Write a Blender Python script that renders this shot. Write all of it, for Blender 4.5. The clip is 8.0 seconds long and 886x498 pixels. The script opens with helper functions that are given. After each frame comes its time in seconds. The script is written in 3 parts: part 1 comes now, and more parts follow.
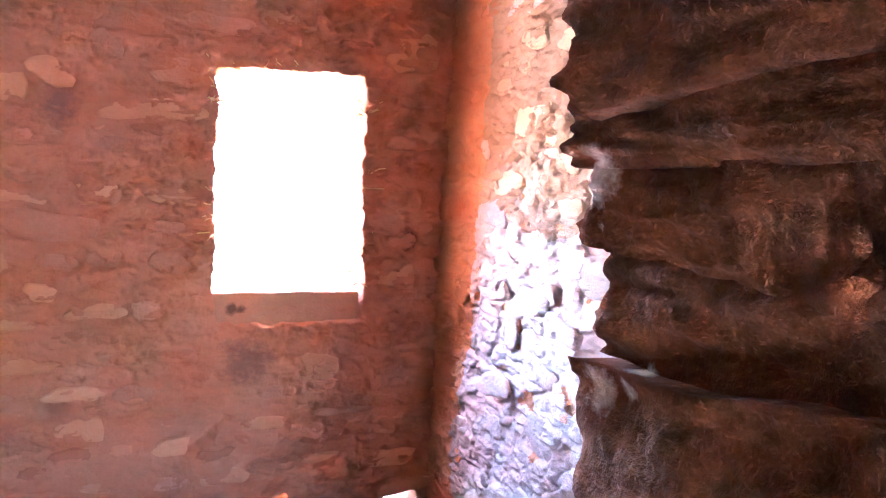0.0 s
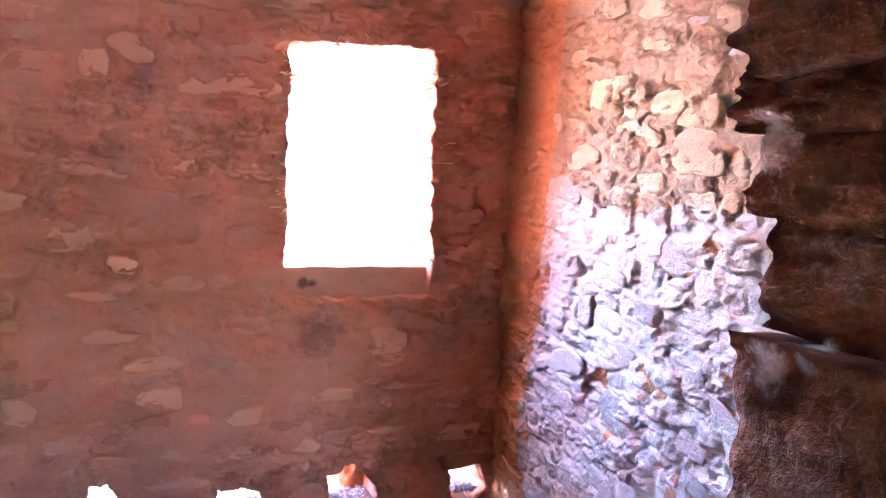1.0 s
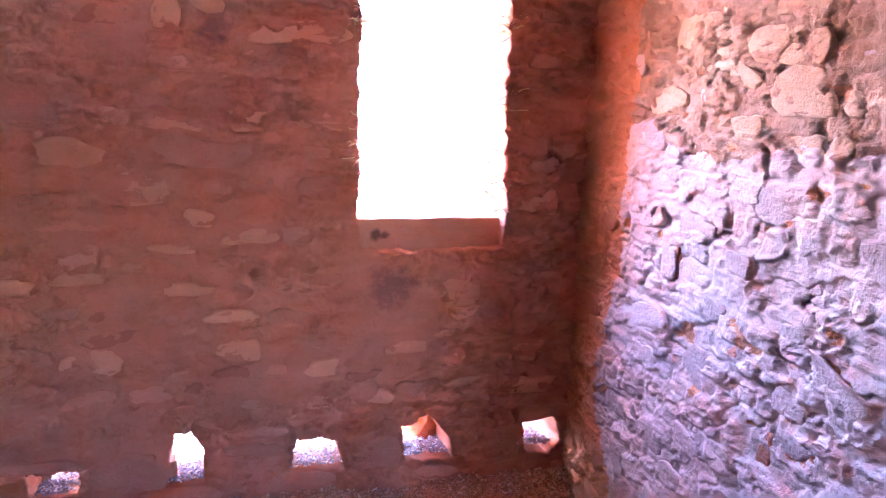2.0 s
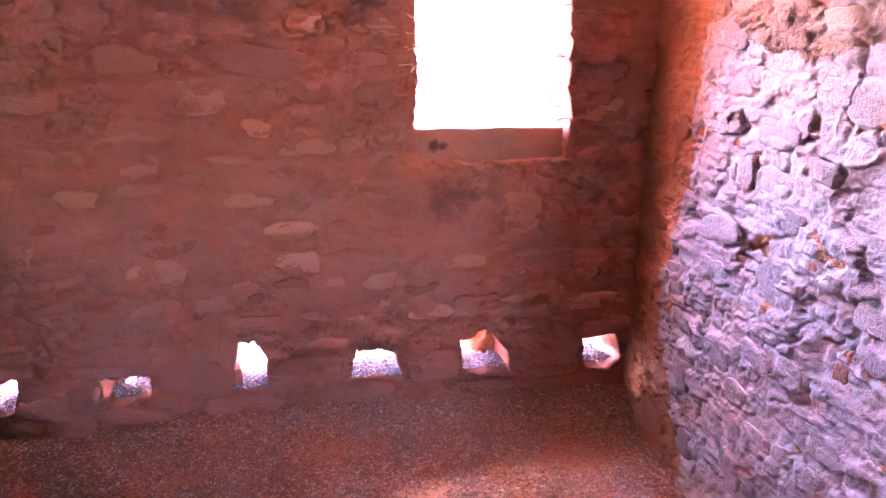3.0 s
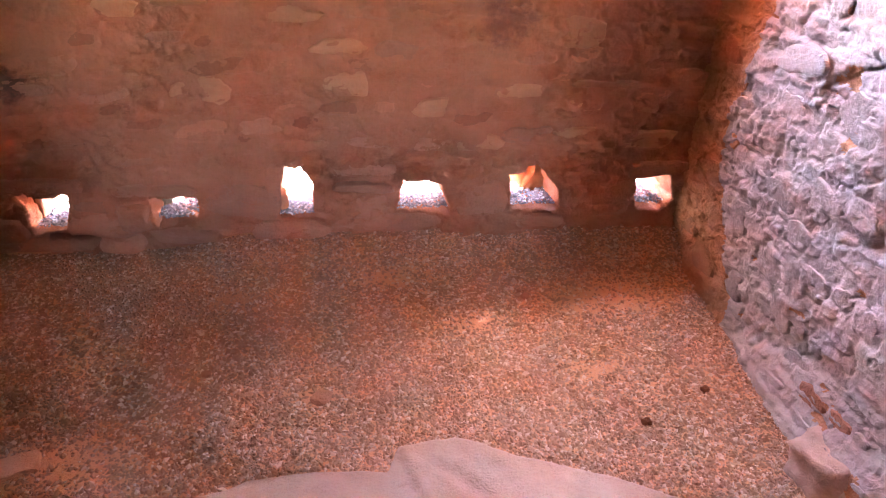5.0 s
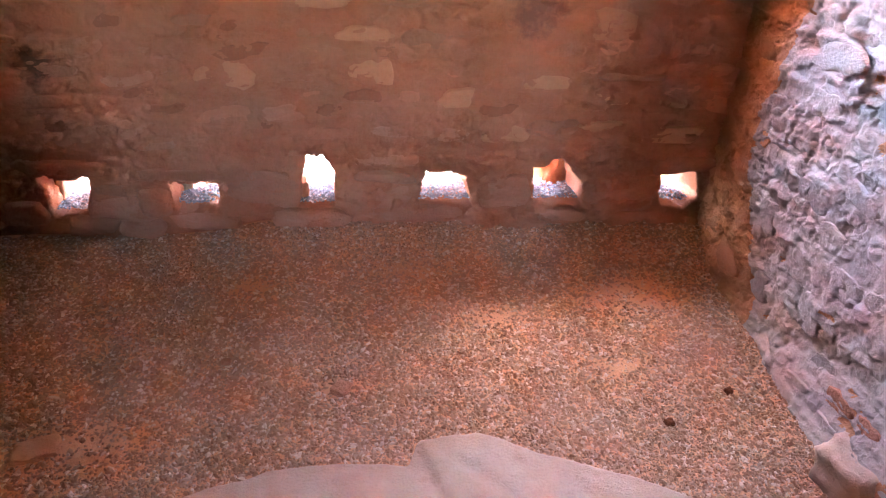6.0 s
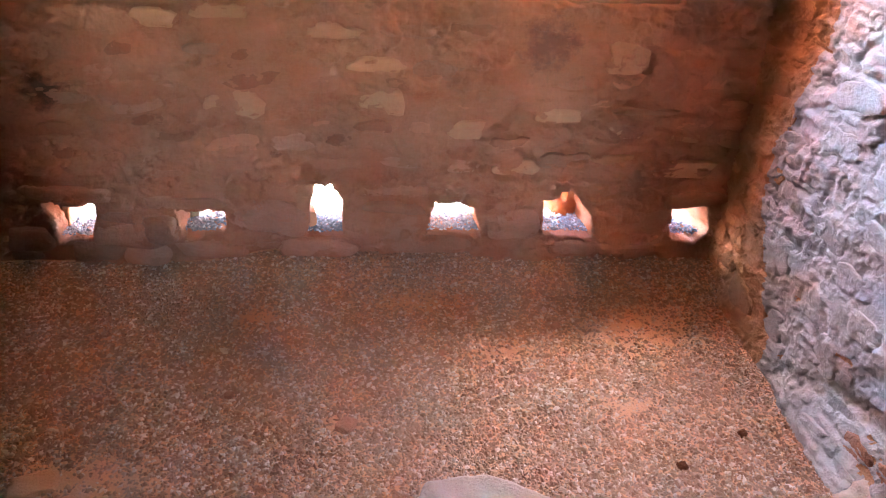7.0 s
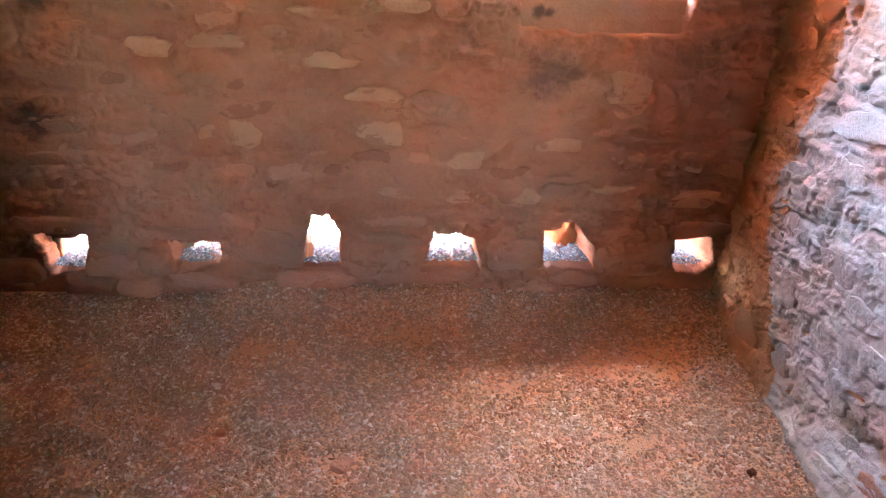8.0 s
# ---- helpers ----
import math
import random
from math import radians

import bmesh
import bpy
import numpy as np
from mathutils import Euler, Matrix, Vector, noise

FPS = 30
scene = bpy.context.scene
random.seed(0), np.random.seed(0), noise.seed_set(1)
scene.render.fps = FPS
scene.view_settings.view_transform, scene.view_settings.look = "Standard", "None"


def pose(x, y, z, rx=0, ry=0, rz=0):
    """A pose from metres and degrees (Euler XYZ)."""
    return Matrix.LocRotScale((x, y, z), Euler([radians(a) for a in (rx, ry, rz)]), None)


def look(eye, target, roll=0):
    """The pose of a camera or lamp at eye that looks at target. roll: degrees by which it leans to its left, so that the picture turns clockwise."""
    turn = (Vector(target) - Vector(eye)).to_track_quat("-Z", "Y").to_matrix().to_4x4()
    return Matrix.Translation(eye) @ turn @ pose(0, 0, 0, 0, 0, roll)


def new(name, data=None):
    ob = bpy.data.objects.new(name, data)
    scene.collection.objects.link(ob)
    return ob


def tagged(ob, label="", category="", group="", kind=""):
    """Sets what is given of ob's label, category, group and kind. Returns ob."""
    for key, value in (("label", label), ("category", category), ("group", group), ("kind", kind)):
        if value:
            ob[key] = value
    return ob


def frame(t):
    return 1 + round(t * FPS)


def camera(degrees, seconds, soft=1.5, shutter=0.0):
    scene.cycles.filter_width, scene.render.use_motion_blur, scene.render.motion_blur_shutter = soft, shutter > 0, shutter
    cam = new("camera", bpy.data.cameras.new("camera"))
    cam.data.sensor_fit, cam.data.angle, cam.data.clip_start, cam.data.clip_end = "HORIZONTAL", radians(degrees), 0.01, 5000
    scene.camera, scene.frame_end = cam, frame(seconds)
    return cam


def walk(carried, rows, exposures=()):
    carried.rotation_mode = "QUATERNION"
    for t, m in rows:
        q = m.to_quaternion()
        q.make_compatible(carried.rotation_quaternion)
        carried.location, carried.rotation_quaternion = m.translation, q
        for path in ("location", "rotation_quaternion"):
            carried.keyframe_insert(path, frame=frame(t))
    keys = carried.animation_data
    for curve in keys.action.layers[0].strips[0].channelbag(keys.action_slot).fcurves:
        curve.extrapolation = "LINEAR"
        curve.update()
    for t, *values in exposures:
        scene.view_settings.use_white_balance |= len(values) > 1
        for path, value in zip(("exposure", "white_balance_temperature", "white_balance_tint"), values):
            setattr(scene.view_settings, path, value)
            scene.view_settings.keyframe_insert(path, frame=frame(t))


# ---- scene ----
cam = camera(63.4, 8.0, 1.2)
PATH = [
    (0, (-1.076, 0.457, 1.801), (-0.257, 2.265, 1.551), 3.9),
    (0.5, (-1.11, 0.479, 1.8), (-0.352, 2.307, 1.51), 3.9),
    (1, (-1.156, 0.505, 1.786), (-0.456, 2.35, 1.464), 3.7),
    (1.2, (-1.164, 0.521, 1.789), (-0.493, 2.374, 1.451), 3.3),
    (2.3, (-1.209, 0.599, 1.746), (-0.716, 2.466, 1.227), 2.2),
    (2.5, (-1.204, 0.604, 1.728), (-0.753, 2.471, 1.171), 1.9),
    (3, (-1.195, 0.642, 1.713), (-0.807, 2.484, 1.038), 1.4),
    (3.5, (-1.206, 0.667, 1.682), (-0.855, 2.47, 0.891), 1.4),
    (4, (-1.211, 0.678, 1.651), (-0.894, 2.432, 0.743), 1.5),
    (4.1, (-1.211, 0.679, 1.648), (-0.901, 2.422, 0.717), 1.5),
    (4.5, (-1.224, 0.686, 1.628), (-0.929, 2.392, 0.626), 2.0),
    (6, (-1.294, 0.735, 1.602), (-1.038, 2.399, 0.523), 3.7),
    (6.5, (-1.309, 0.757, 1.611), (-1.057, 2.434, 0.55), 4.3),
    (7, (-1.312, 0.788, 1.614), (-1.062, 2.486, 0.587), 4.4),
    (7.5, (-1.311, 0.82, 1.612), (-1.062, 2.539, 0.619), 4.4),
    (8, (-1.302, 0.844, 1.607), (-1.052, 2.578, 0.641), 4.3),
]
LIGHT = [(0.0, 8.5, 5250, 19), (1.0, 8.15, 5250, 23), (2.5, 7.8, 5800, 64), (3.5, 7.9, 6500, 69), (4.5, 8.1, 7250, 44), (6.0, 8.05, 6150, 12), (8.0, 8.1, 5850, -3)]
walk(cam, [(t, look(eye, target, roll)) for t, eye, target, roll in PATH], LIGHT)

# ---- world and sun ----
SUN_TURN, SUN_UP = 18.0, 73.0
world = bpy.data.worlds.new("sky")
scene.world = world
world.use_nodes = True
sky = world.node_tree.nodes.new("ShaderNodeTexSky")
sky.sky_type, sky.sun_disc = "NISHITA", False
sky.sun_elevation, sky.sun_rotation = radians(SUN_UP), radians(SUN_TURN)
back = world.node_tree.nodes["Background"]
back.inputs["Strength"].default_value = 0.15
world.node_tree.links.new(sky.outputs[0], back.inputs["Color"])
sun = new("sun", bpy.data.lights.new("sun", "SUN"))
sun.data.energy, sun.data.angle, sun.data.color = 3.6, radians(0.5), (1.0, 0.94, 0.84)
SUN_WAY = Vector((math.sin(radians(SUN_TURN)) * math.cos(radians(SUN_UP)), math.cos(radians(SUN_TURN)) * math.cos(radians(SUN_UP)), math.sin(radians(SUN_UP))))
sun.matrix_world = look(SUN_WAY * 30, (0, 0, 0))


# ---- materials ----
def earth(name, dark, mid, pale, scale=3.0, grain=90.0, bump=0.5, spread=0.25, stains=(), speck=None, rough=0.95):
    """A dusty mineral surface: broad colour drift, grain, fine relief; stains as (x, y, z, radius, colour), used for
    painted hollows too.
    """
    m = bpy.data.materials.new(name)
    m.use_nodes = True
    nodes, links = m.node_tree.nodes, m.node_tree.links
    shader = nodes["Principled BSDF"]
    shader.inputs["Roughness"].default_value = rough
    shader.inputs["Specular IOR Level"].default_value = 0.2
    place = nodes.new("ShaderNodeNewGeometry")

    def noisy(size, detail, rough_=0.6, stretch=None):
        n = nodes.new("ShaderNodeTexNoise")
        n.inputs["Scale"].default_value, n.inputs["Detail"].default_value, n.inputs["Roughness"].default_value = size, detail, rough_
        if stretch:
            mul = nodes.new("ShaderNodeVectorMath")
            mul.operation, mul.inputs[1].default_value = "MULTIPLY", stretch
            links.new(place.outputs["Position"], mul.inputs[0])
            links.new(mul.outputs[0], n.inputs["Vector"])
        else:
            links.new(place.outputs["Position"], n.inputs["Vector"])
        return n.outputs["Fac"]

    def blend(fac, a, b, kind="MIX"):
        mix = nodes.new("ShaderNodeMix")
        mix.data_type, mix.blend_type = "RGBA", kind
        for socket, value in ((mix.inputs[0], fac), (mix.inputs[6], a), (mix.inputs[7], b)):
            if isinstance(value, (int, float)):
                socket.default_value = value
            elif isinstance(value, tuple):
                socket.default_value = (*value, 1)
            else:
                links.new(value, socket)
        return mix.outputs[2]

    def ramp(fac, lo, hi):
        r = nodes.new("ShaderNodeMapRange")
        r.inputs["From Min"].default_value, r.inputs["From Max"].default_value = lo, hi
        links.new(fac, r.inputs["Value"])
        return r.outputs[0]

    broad = noisy(scale, 5, 0.6, (1, 1, 2.2))
    colour = blend(ramp(broad, 0.32, 0.68), dark, pale)
    colour = blend(ramp(noisy(scale * 5, 6, 0.65, (1, 1, 1.8)), 0.35, 0.65), colour, mid)
    grit = noisy(grain, 4, 0.7)
    colour = blend(ramp(grit, 0.3, 0.75), colour, blend(0.5, colour, pale), "MIX")
    info = nodes.new("ShaderNodeObjectInfo")
    level = nodes.new("ShaderNodeMapRange")
    level.inputs["To Min"].default_value, level.inputs["To Max"].default_value = 1 - spread, 1 + spread
    links.new(info.outputs["Random"], level.inputs["Value"])
    scaled = nodes.new("ShaderNodeVectorMath")
    scaled.operation = "SCALE"
    links.new(colour, scaled.inputs[0])
    links.new(level.outputs[0], scaled.inputs["Scale"])
    colour = scaled.outputs[0]
    if speck:
        isle = place.outputs["Random Per Island"]
        colour = blend(ramp(isle, 0.0, 1.0), colour, blend(ramp(isle, 0.55, 1.0), speck[0], speck[1]))
    blot = noisy(14, 5, 0.7)
    for x, y, z, radius, tone in stains:
        far = nodes.new("ShaderNodeVectorMath")
        far.operation, far.inputs[1].default_value = "DISTANCE", (x, y, z)
        links.new(place.outputs["Position"], far.inputs[0])
        ragged = nodes.new("ShaderNodeMath")
        ragged.operation, ragged.inputs[1].default_value, ragged.inputs[2].default_value = "MULTIPLY_ADD", radius * 2.4, -radius * 1.2
        links.new(blot, ragged.inputs[0])
        total = nodes.new("ShaderNodeMath")
        total.operation = "ADD"
        links.new(far.outputs["Value"], total.inputs[0])
        links.new(ragged.outputs[0], total.inputs[1])
        fade = nodes.new("ShaderNodeMapRange")
        fade.inputs["From Min"].default_value, fade.inputs["From Max"].default_value = radius * 0.35, radius
        fade.inputs["To Min"].default_value, fade.inputs["To Max"].default_value = 0.85, 0.0
        links.new(total.outputs[0], fade.inputs["Value"])
        colour = blend(fade.outputs[0], colour, tone)
    links.new(colour, shader.inputs["Base Color"])
    high = nodes.new("ShaderNodeMath")
    high.operation = "ADD"
    links.new(noisy(grain * 0.35, 6, 0.7, (1, 1, 1.5)), high.inputs[0])
    links.new(grit, high.inputs[1])
    relief = nodes.new("ShaderNodeBump")
    relief.inputs["Strength"].default_value, relief.inputs["Distance"].default_value = bump, 0.012
    links.new(high.outputs[0], relief.inputs["Height"])
    links.new(relief.outputs[0], shader.inputs["Normal"])
    return m


# The first tone also colours the shaded hollow of the sill.
SOOT_AND_HOLLOW, CRUST = (0.07, 0.045, 0.035), (0.7, 0.66, 0.62)
mud = earth("red_mud", (0.3, 0.11, 0.058), (0.37, 0.15, 0.084), (0.44, 0.196, 0.118), bump=0.8, stains=[(0.05, 3.3, 1.455, 0.05, SOOT_AND_HOLLOW), (-0.62, 3.3, 0.95, 0.12, (0.19, 0.09, 0.065)), (-2.36, 3.3, 0.74, 0.09, (0.11, 0.06, 0.04)), (-1.28, 3.3, 1.9, 0.08, (0.2, 0.1, 0.075)), (-2.3, 3.3, 1.15, 0.09, (0.13, 0.07, 0.045))])
# Plaster tanned and darkened to carry light reflected up from the ground.
tan_bounce_plaster = earth("tan_bounce_mud_plaster", (0.24, 0.15, 0.095), (0.3, 0.195, 0.13), (0.36, 0.245, 0.17), scale=4, grain=70, bump=0.9)
# Colours pits of bared mud and, in the corner, warm reflected light.
ochre_mud_and_bounce = earth("ochre_mud_and_bounce", (0.34, 0.145, 0.07), (0.42, 0.195, 0.098), (0.49, 0.255, 0.14), bump=0.9)
red_stone = earth("red_sandstone", (0.3, 0.12, 0.066), (0.37, 0.165, 0.1), (0.44, 0.215, 0.138), scale=8, bump=0.9, spread=0.12)
tan_stone = earth("tan_sandstone", (0.37, 0.165, 0.088), (0.43, 0.205, 0.112), (0.49, 0.25, 0.145), scale=8, spread=0.1)
cream_stone = earth("cream_sandstone", (0.34, 0.22, 0.135), (0.4, 0.275, 0.175), (0.46, 0.335, 0.22), scale=8, grain=70, bump=0.7, spread=0.12)
plaster = earth("pink_mud_plaster", (0.32, 0.235, 0.203), (0.39, 0.31, 0.275), (0.455, 0.385, 0.35), scale=4, grain=70, bump=0.6)
side_stone = earth("weathered_pale_sandstone", (0.32, 0.235, 0.203), (0.385, 0.305, 0.27), (0.445, 0.372, 0.336), scale=9, grain=70, bump=0.7, spread=0.15)
# Below sandstone's own tone: the doorway's shade is mixed into this colour.
jamb_stone = earth("shade_dark_brown_sandstone", (0.055, 0.015, 0.007), (0.12, 0.036, 0.013), (0.21, 0.07, 0.027), scale=9, grain=55, bump=1.0, spread=0.15, stains=[(-0.73, 0.95, 1.79, 0.03, CRUST), (-0.70, 0.95, 1.755, 0.014, CRUST), (-0.715, 0.945, 1.615, 0.028, CRUST), (-0.69, 0.90, 1.632, 0.016, CRUST)])
dirt = earth("orange_dirt", (0.34, 0.155, 0.08), (0.4, 0.19, 0.102), (0.46, 0.235, 0.135), scale=2.5, grain=140, bump=0.6)
gravel_mat = earth("crushed_red_gravel", (0.37, 0.18, 0.105), (0.42, 0.22, 0.138), (0.47, 0.27, 0.18), scale=2.5, bump=0.2, speck=((0.27, 0.125, 0.07), (0.58, 0.4, 0.3)))
outside_mat = earth("pale_desert_ground", (0.33, 0.28, 0.24), (0.41, 0.355, 0.31), (0.49, 0.43, 0.38), scale=1.2, grain=40)
outside_gravel = earth("pale_gravel", (0.2, 0.21, 0.235), (0.26, 0.27, 0.295), (0.33, 0.34, 0.365), speck=((0.1, 0.1, 0.115), (0.5, 0.51, 0.54)))
orange_rock = earth("orange_sandstone", (0.26, 0.075, 0.025), (0.34, 0.11, 0.04), (0.42, 0.17, 0.075), scale=9)
slab_mat = earth("dusty_pink_bedrock", (0.4, 0.24, 0.17), (0.47, 0.3, 0.22), (0.54, 0.38, 0.3), scale=4, grain=120, bump=0.5)
# Two dark spots paint the shade of a hollow onto the front.
sill_mat = earth("sill_mud", (0.33, 0.15, 0.08), (0.4, 0.2, 0.12), (0.46, 0.26, 0.17), scale=6, stains=[(-0.675, 3.33, 1.155, 0.026, SOOT_AND_HOLLOW), (-0.64, 3.33, 1.153, 0.022, SOOT_AND_HOLLOW)])
straw_mat = earth("dry_straw", (0.45, 0.3, 0.12), (0.55, 0.38, 0.18), (0.62, 0.46, 0.24), scale=30)
leaf_mat = earth("grey_green_leaf", (0.06, 0.09, 0.04), (0.09, 0.12, 0.06), (0.12, 0.15, 0.08), scale=10)


# ---- mesh helpers ----
def fbm(x, y, seed, size, octaves=4, gain=0.5):
    """Smooth noise, about -1 to 1, of arrays x and y; size: metres of the largest swell."""
    table = np.random.RandomState(seed).uniform(-1, 1, (128, 128))
    total, amp, norm = np.zeros(np.broadcast(x, y).shape), 1.0, 0.0
    u, v = np.asarray(x, float) / size + 17.3, np.asarray(y, float) / size + 9.1
    for k in range(octaves):
        i, j = np.floor(u).astype(int), np.floor(v).astype(int)
        a, b = u - i, v - j
        a, b = a * a * (3 - 2 * a), b * b * (3 - 2 * b)
        total = total + amp * ((table[i % 128, j % 128] * (1 - a) + table[(i + 1) % 128, j % 128] * a) * (1 - b) + (table[i % 128, (j + 1) % 128] * (1 - a) + table[(i + 1) % 128, (j + 1) % 128] * a) * b)
        norm, amp, u, v = norm + amp, amp * gain, u * 2.03 + 5.7, v * 2.03 + 3.1
    return total / norm


def step(lo, hi, x):
    t = np.clip((np.asarray(x, float) - lo) / (hi - lo), 0, 1)
    return t * t * (3 - 2 * t)


def mesh_of(name, verts, faces, material, smooth=True):
    me = bpy.data.meshes.new(name)
    me.from_pydata([tuple(map(float, v)) for v in verts], [], faces)
    if smooth:
        me.shade_smooth()
    me.materials.append(material)
    return me


def part(name, me, parent, label=""):
    ob = new(name, me)
    ob.parent = parent
    return tagged(ob, label)


def box(x0, y0, z0, x1, y1, z1, verts, faces):
    n = len(verts)
    verts += [(x, y, z) for z in (z0, z1) for y in (y0, y1) for x in (x0, x1)]
    faces += [tuple(n + k for k in f) for f in ((0, 2, 3, 1), (4, 5, 7, 6), (0, 1, 5, 4), (2, 6, 7, 3), (0, 4, 6, 2), (1, 3, 7, 5))]


def rock(name, size, material, seed, cuts=3, rough=0.12, boxy=0.75, fine=0.4, chips=0.0):
    """A rounded, broken block about size across, centred on its origin."""
    bm = bmesh.new()
    bmesh.ops.create_cube(bm, size=2.0)
    bmesh.ops.subdivide_edges(bm, edges=bm.edges[:], cuts=cuts, use_grid_fill=True)
    off = Vector((seed * 3.7, seed * 1.9, seed * 5.3))
    for v in bm.verts:
        p = v.co.copy()
        q = p.normalized() * 1.05
        p = p * boxy + q * (1 - boxy)
        p += (noise.noise_vector(p * 1.1 + off) * rough * 1.6 + noise.noise_vector(p * 3.1 + off) * rough * 0.8 + noise.noise_vector(p * 7.3 + off) * rough * fine)
        if chips:
            for scale_ in (1.7, 4.1):
                broken = noise.noise(Vector((p.x, p.y * 3.0, p.z)) * scale_ + off)
                p.x *= 1 - chips * min(1.0, max(0.0, (broken - 0.02) / 0.1)) / scale_ * 1.7
        v.co = Vector((p.x * size[0] / 2, p.y * size[1] / 2, p.z * size[2] / 2))
    me = bpy.data.meshes.new(name)
    bm.to_mesh(me)
    bm.free()
    me.shade_smooth()
    me.materials.append(material)
    return me


def inside(px, py, polygon):
    hit = np.zeros(px.shape, bool)
    for (x0, y0), (x1, y1) in zip(polygon, polygon[1:] + polygon[:1]):
        cross = (y0 > py) != (y1 > py)
        hit ^= cross & (px < (x1 - x0) * (py - y0) / ((y1 - y0) or 1e-9) + x0)
    return hit


def sheet(u, v, place, holes, depth, seed, verts, faces):
    """A relief wall over the lines u and v. place(u, v, back) gives points, back metres behind the face. Holes get reveals of that depth."""
    cu, cv = np.meshgrid((u[1:] + u[:-1]) / 2, (v[1:] + v[:-1]) / 2, indexing="ij")
    wu, wv = cu + 0.010 * fbm(cu, cv, seed + 1, 0.09, 3), cv + 0.008 * fbm(cu, cv, seed + 2, 0.07, 3)
    open_ = np.zeros(cu.shape, bool)
    for polygon in holes:
        open_ |= inside(wu, wv, polygon)
    gu, gv = np.meshgrid(u, v, indexing="ij")
    nv = len(v)
    near = {}
    for i, j in zip(*np.nonzero(open_)):
        for di, dj, a, b in ((-1, 0, (0, 0), (0, 1)), (1, 0, (1, 1), (1, 0)), (0, -1, (1, 0), (0, 0)), (0, 1, (0, 1), (1, 1))):
            if 0 <= i + di < open_.shape[0] and 0 <= j + dj < open_.shape[1] and not open_[i + di, j + dj]:
                near.setdefault((i + a[0], j + a[1]), []).append((i + b[0], j + b[1]))
    both = {}
    for a, ends in near.items():
        for b in ends:
            both.setdefault(a, set()).add(b)
            both.setdefault(b, set()).add(a)
    for _ in range(3):
        moved = {}
        for a, ends in both.items():
            moved[a] = (0.5 * gu[a] + 0.5 * np.mean([gu[b] for b in ends]), 0.5 * gv[a] + 0.5 * np.mean([gv[b] for b in ends]))
        for a, (x, y) in moved.items():
            gu[a], gv[a] = x, y
    base = len(verts)
    points = place(gu, gv, 0.0)
    verts += list(map(tuple, points.reshape(-1, 3)))
    for i, j in zip(*np.nonzero(~open_)):
        k = base + i * nv + j
        faces.append((k, k + nv, k + nv + 1, k + 1))
    rings, STEPS = {}, 14
    for a in both:
        rings[a] = [base + a[0] * nv + a[1]]
        for s in range(1, STEPS + 1):
            d = depth * s / STEPS
            du = 0.010 * float(fbm(gu[a] * 1.0 + d * 3, gv[a] + d * 2.2, seed + 5, 0.07, 3))
            dv = 0.010 * float(fbm(gu[a] + d * 2.1, gv[a] - d * 3, seed + 6, 0.07, 3))
            rings[a].append(len(verts))
            verts.append(tuple(place(np.array(gu[a] + du), np.array(gv[a] + dv), d).reshape(3)))
    for a, ends in near.items():
        for b in ends:
            for s in range(STEPS):
                faces.append((rings[a][s], rings[a][s + 1], rings[b][s + 1], rings[b][s]))


def stone_shapes(count, seed, material, blunt=1.0, lean=1.0):
    """Flat-faced stones with ragged outlines and chipped corners, of unit size in x and z, their backs towards +y."""
    made, N = [], 18
    rng = np.random.RandomState(seed)
    for n in range(count):
        ang = np.linspace(0, 2 * math.pi, N, endpoint=False) + rng.uniform(-0.14, 0.14, N)
        power = rng.uniform(2.4, 5.0) * blunt
        wild = 1.0 if blunt < 1.5 else 0.45
        swell = 1 + wild * (0.13 * np.sin(ang * 2 + rng.uniform(0, 6)) + 0.12 * np.sin(ang * 3 + rng.uniform(0, 6)) + 0.06 * np.sin(ang * 5 + rng.uniform(0, 6)) + rng.uniform(-0.11, 0.08, N))
        radius = (np.abs(np.cos(ang)) ** power + np.abs(np.sin(ang)) ** power) ** (-1 / power) * swell * 0.48
        tilt = rng.uniform(-0.7, 0.7) * lean, rng.uniform(-1.3, 0.5) * lean
        chip = 0.6 * step(0.55, 0.95, np.cos(ang - rng.uniform(0, 6.3))) + 0.45 * step(0.7, 0.97, np.cos(ang - rng.uniform(0, 6.3)))
        verts, faces = [(0, -0.95, 0)], []
        for scale_, y, worn in ((0.45, -0.98, 0.1), (0.8, -0.95, 0.6), (0.95, -0.78, 1.0), (1.0, -0.3, 0.5), (1.04, 0.7, 0.0)):
            for a, r, c in zip(ang, radius, chip):
                x, z = math.cos(a) * r * scale_, math.sin(a) * r * scale_
                verts.append((x, y + (tilt[0] * x + tilt[1] * z + rng.uniform(-0.13, 0.13) + c * worn) * (y < 0), z))
        faces += [(0, 1 + (k + 1) % N, 1 + k) for k in range(N)]
        for ring in range(4):
            faces += [(1 + ring * N + (k + 1) % N, 1 + (ring + 1) * N + (k + 1) % N, 1 + (ring + 1) * N + k, 1 + ring * N + k) for k in range(N)]
        made.append(mesh_of("stone", verts, faces, material))
    return made


def courses(u0, u1, v0, v1, seed, low, high, short, long_):
    """Stones laid in wandering courses: centre u, v, length, height, turn."""
    rng, v, out = random.Random(seed), v0, []
    while v < v1:
        tall, u = rng.uniform(low, high), u0 - rng.uniform(0, 0.1)
        while u < u1:
            wide = rng.uniform(short, long_) * (0.7 + 0.6 * rng.random())
            h = tall * rng.uniform(0.6, 1.0)
            out.append((u + wide / 2, v + tall / 2 + rng.uniform(-0.012, 0.012) + 0.025 * math.sin(u * 2.1 + v * 3), wide - 0.016, h - 0.008, rng.uniform(-7, 7)))
            u += wide
        v += tall
    return out


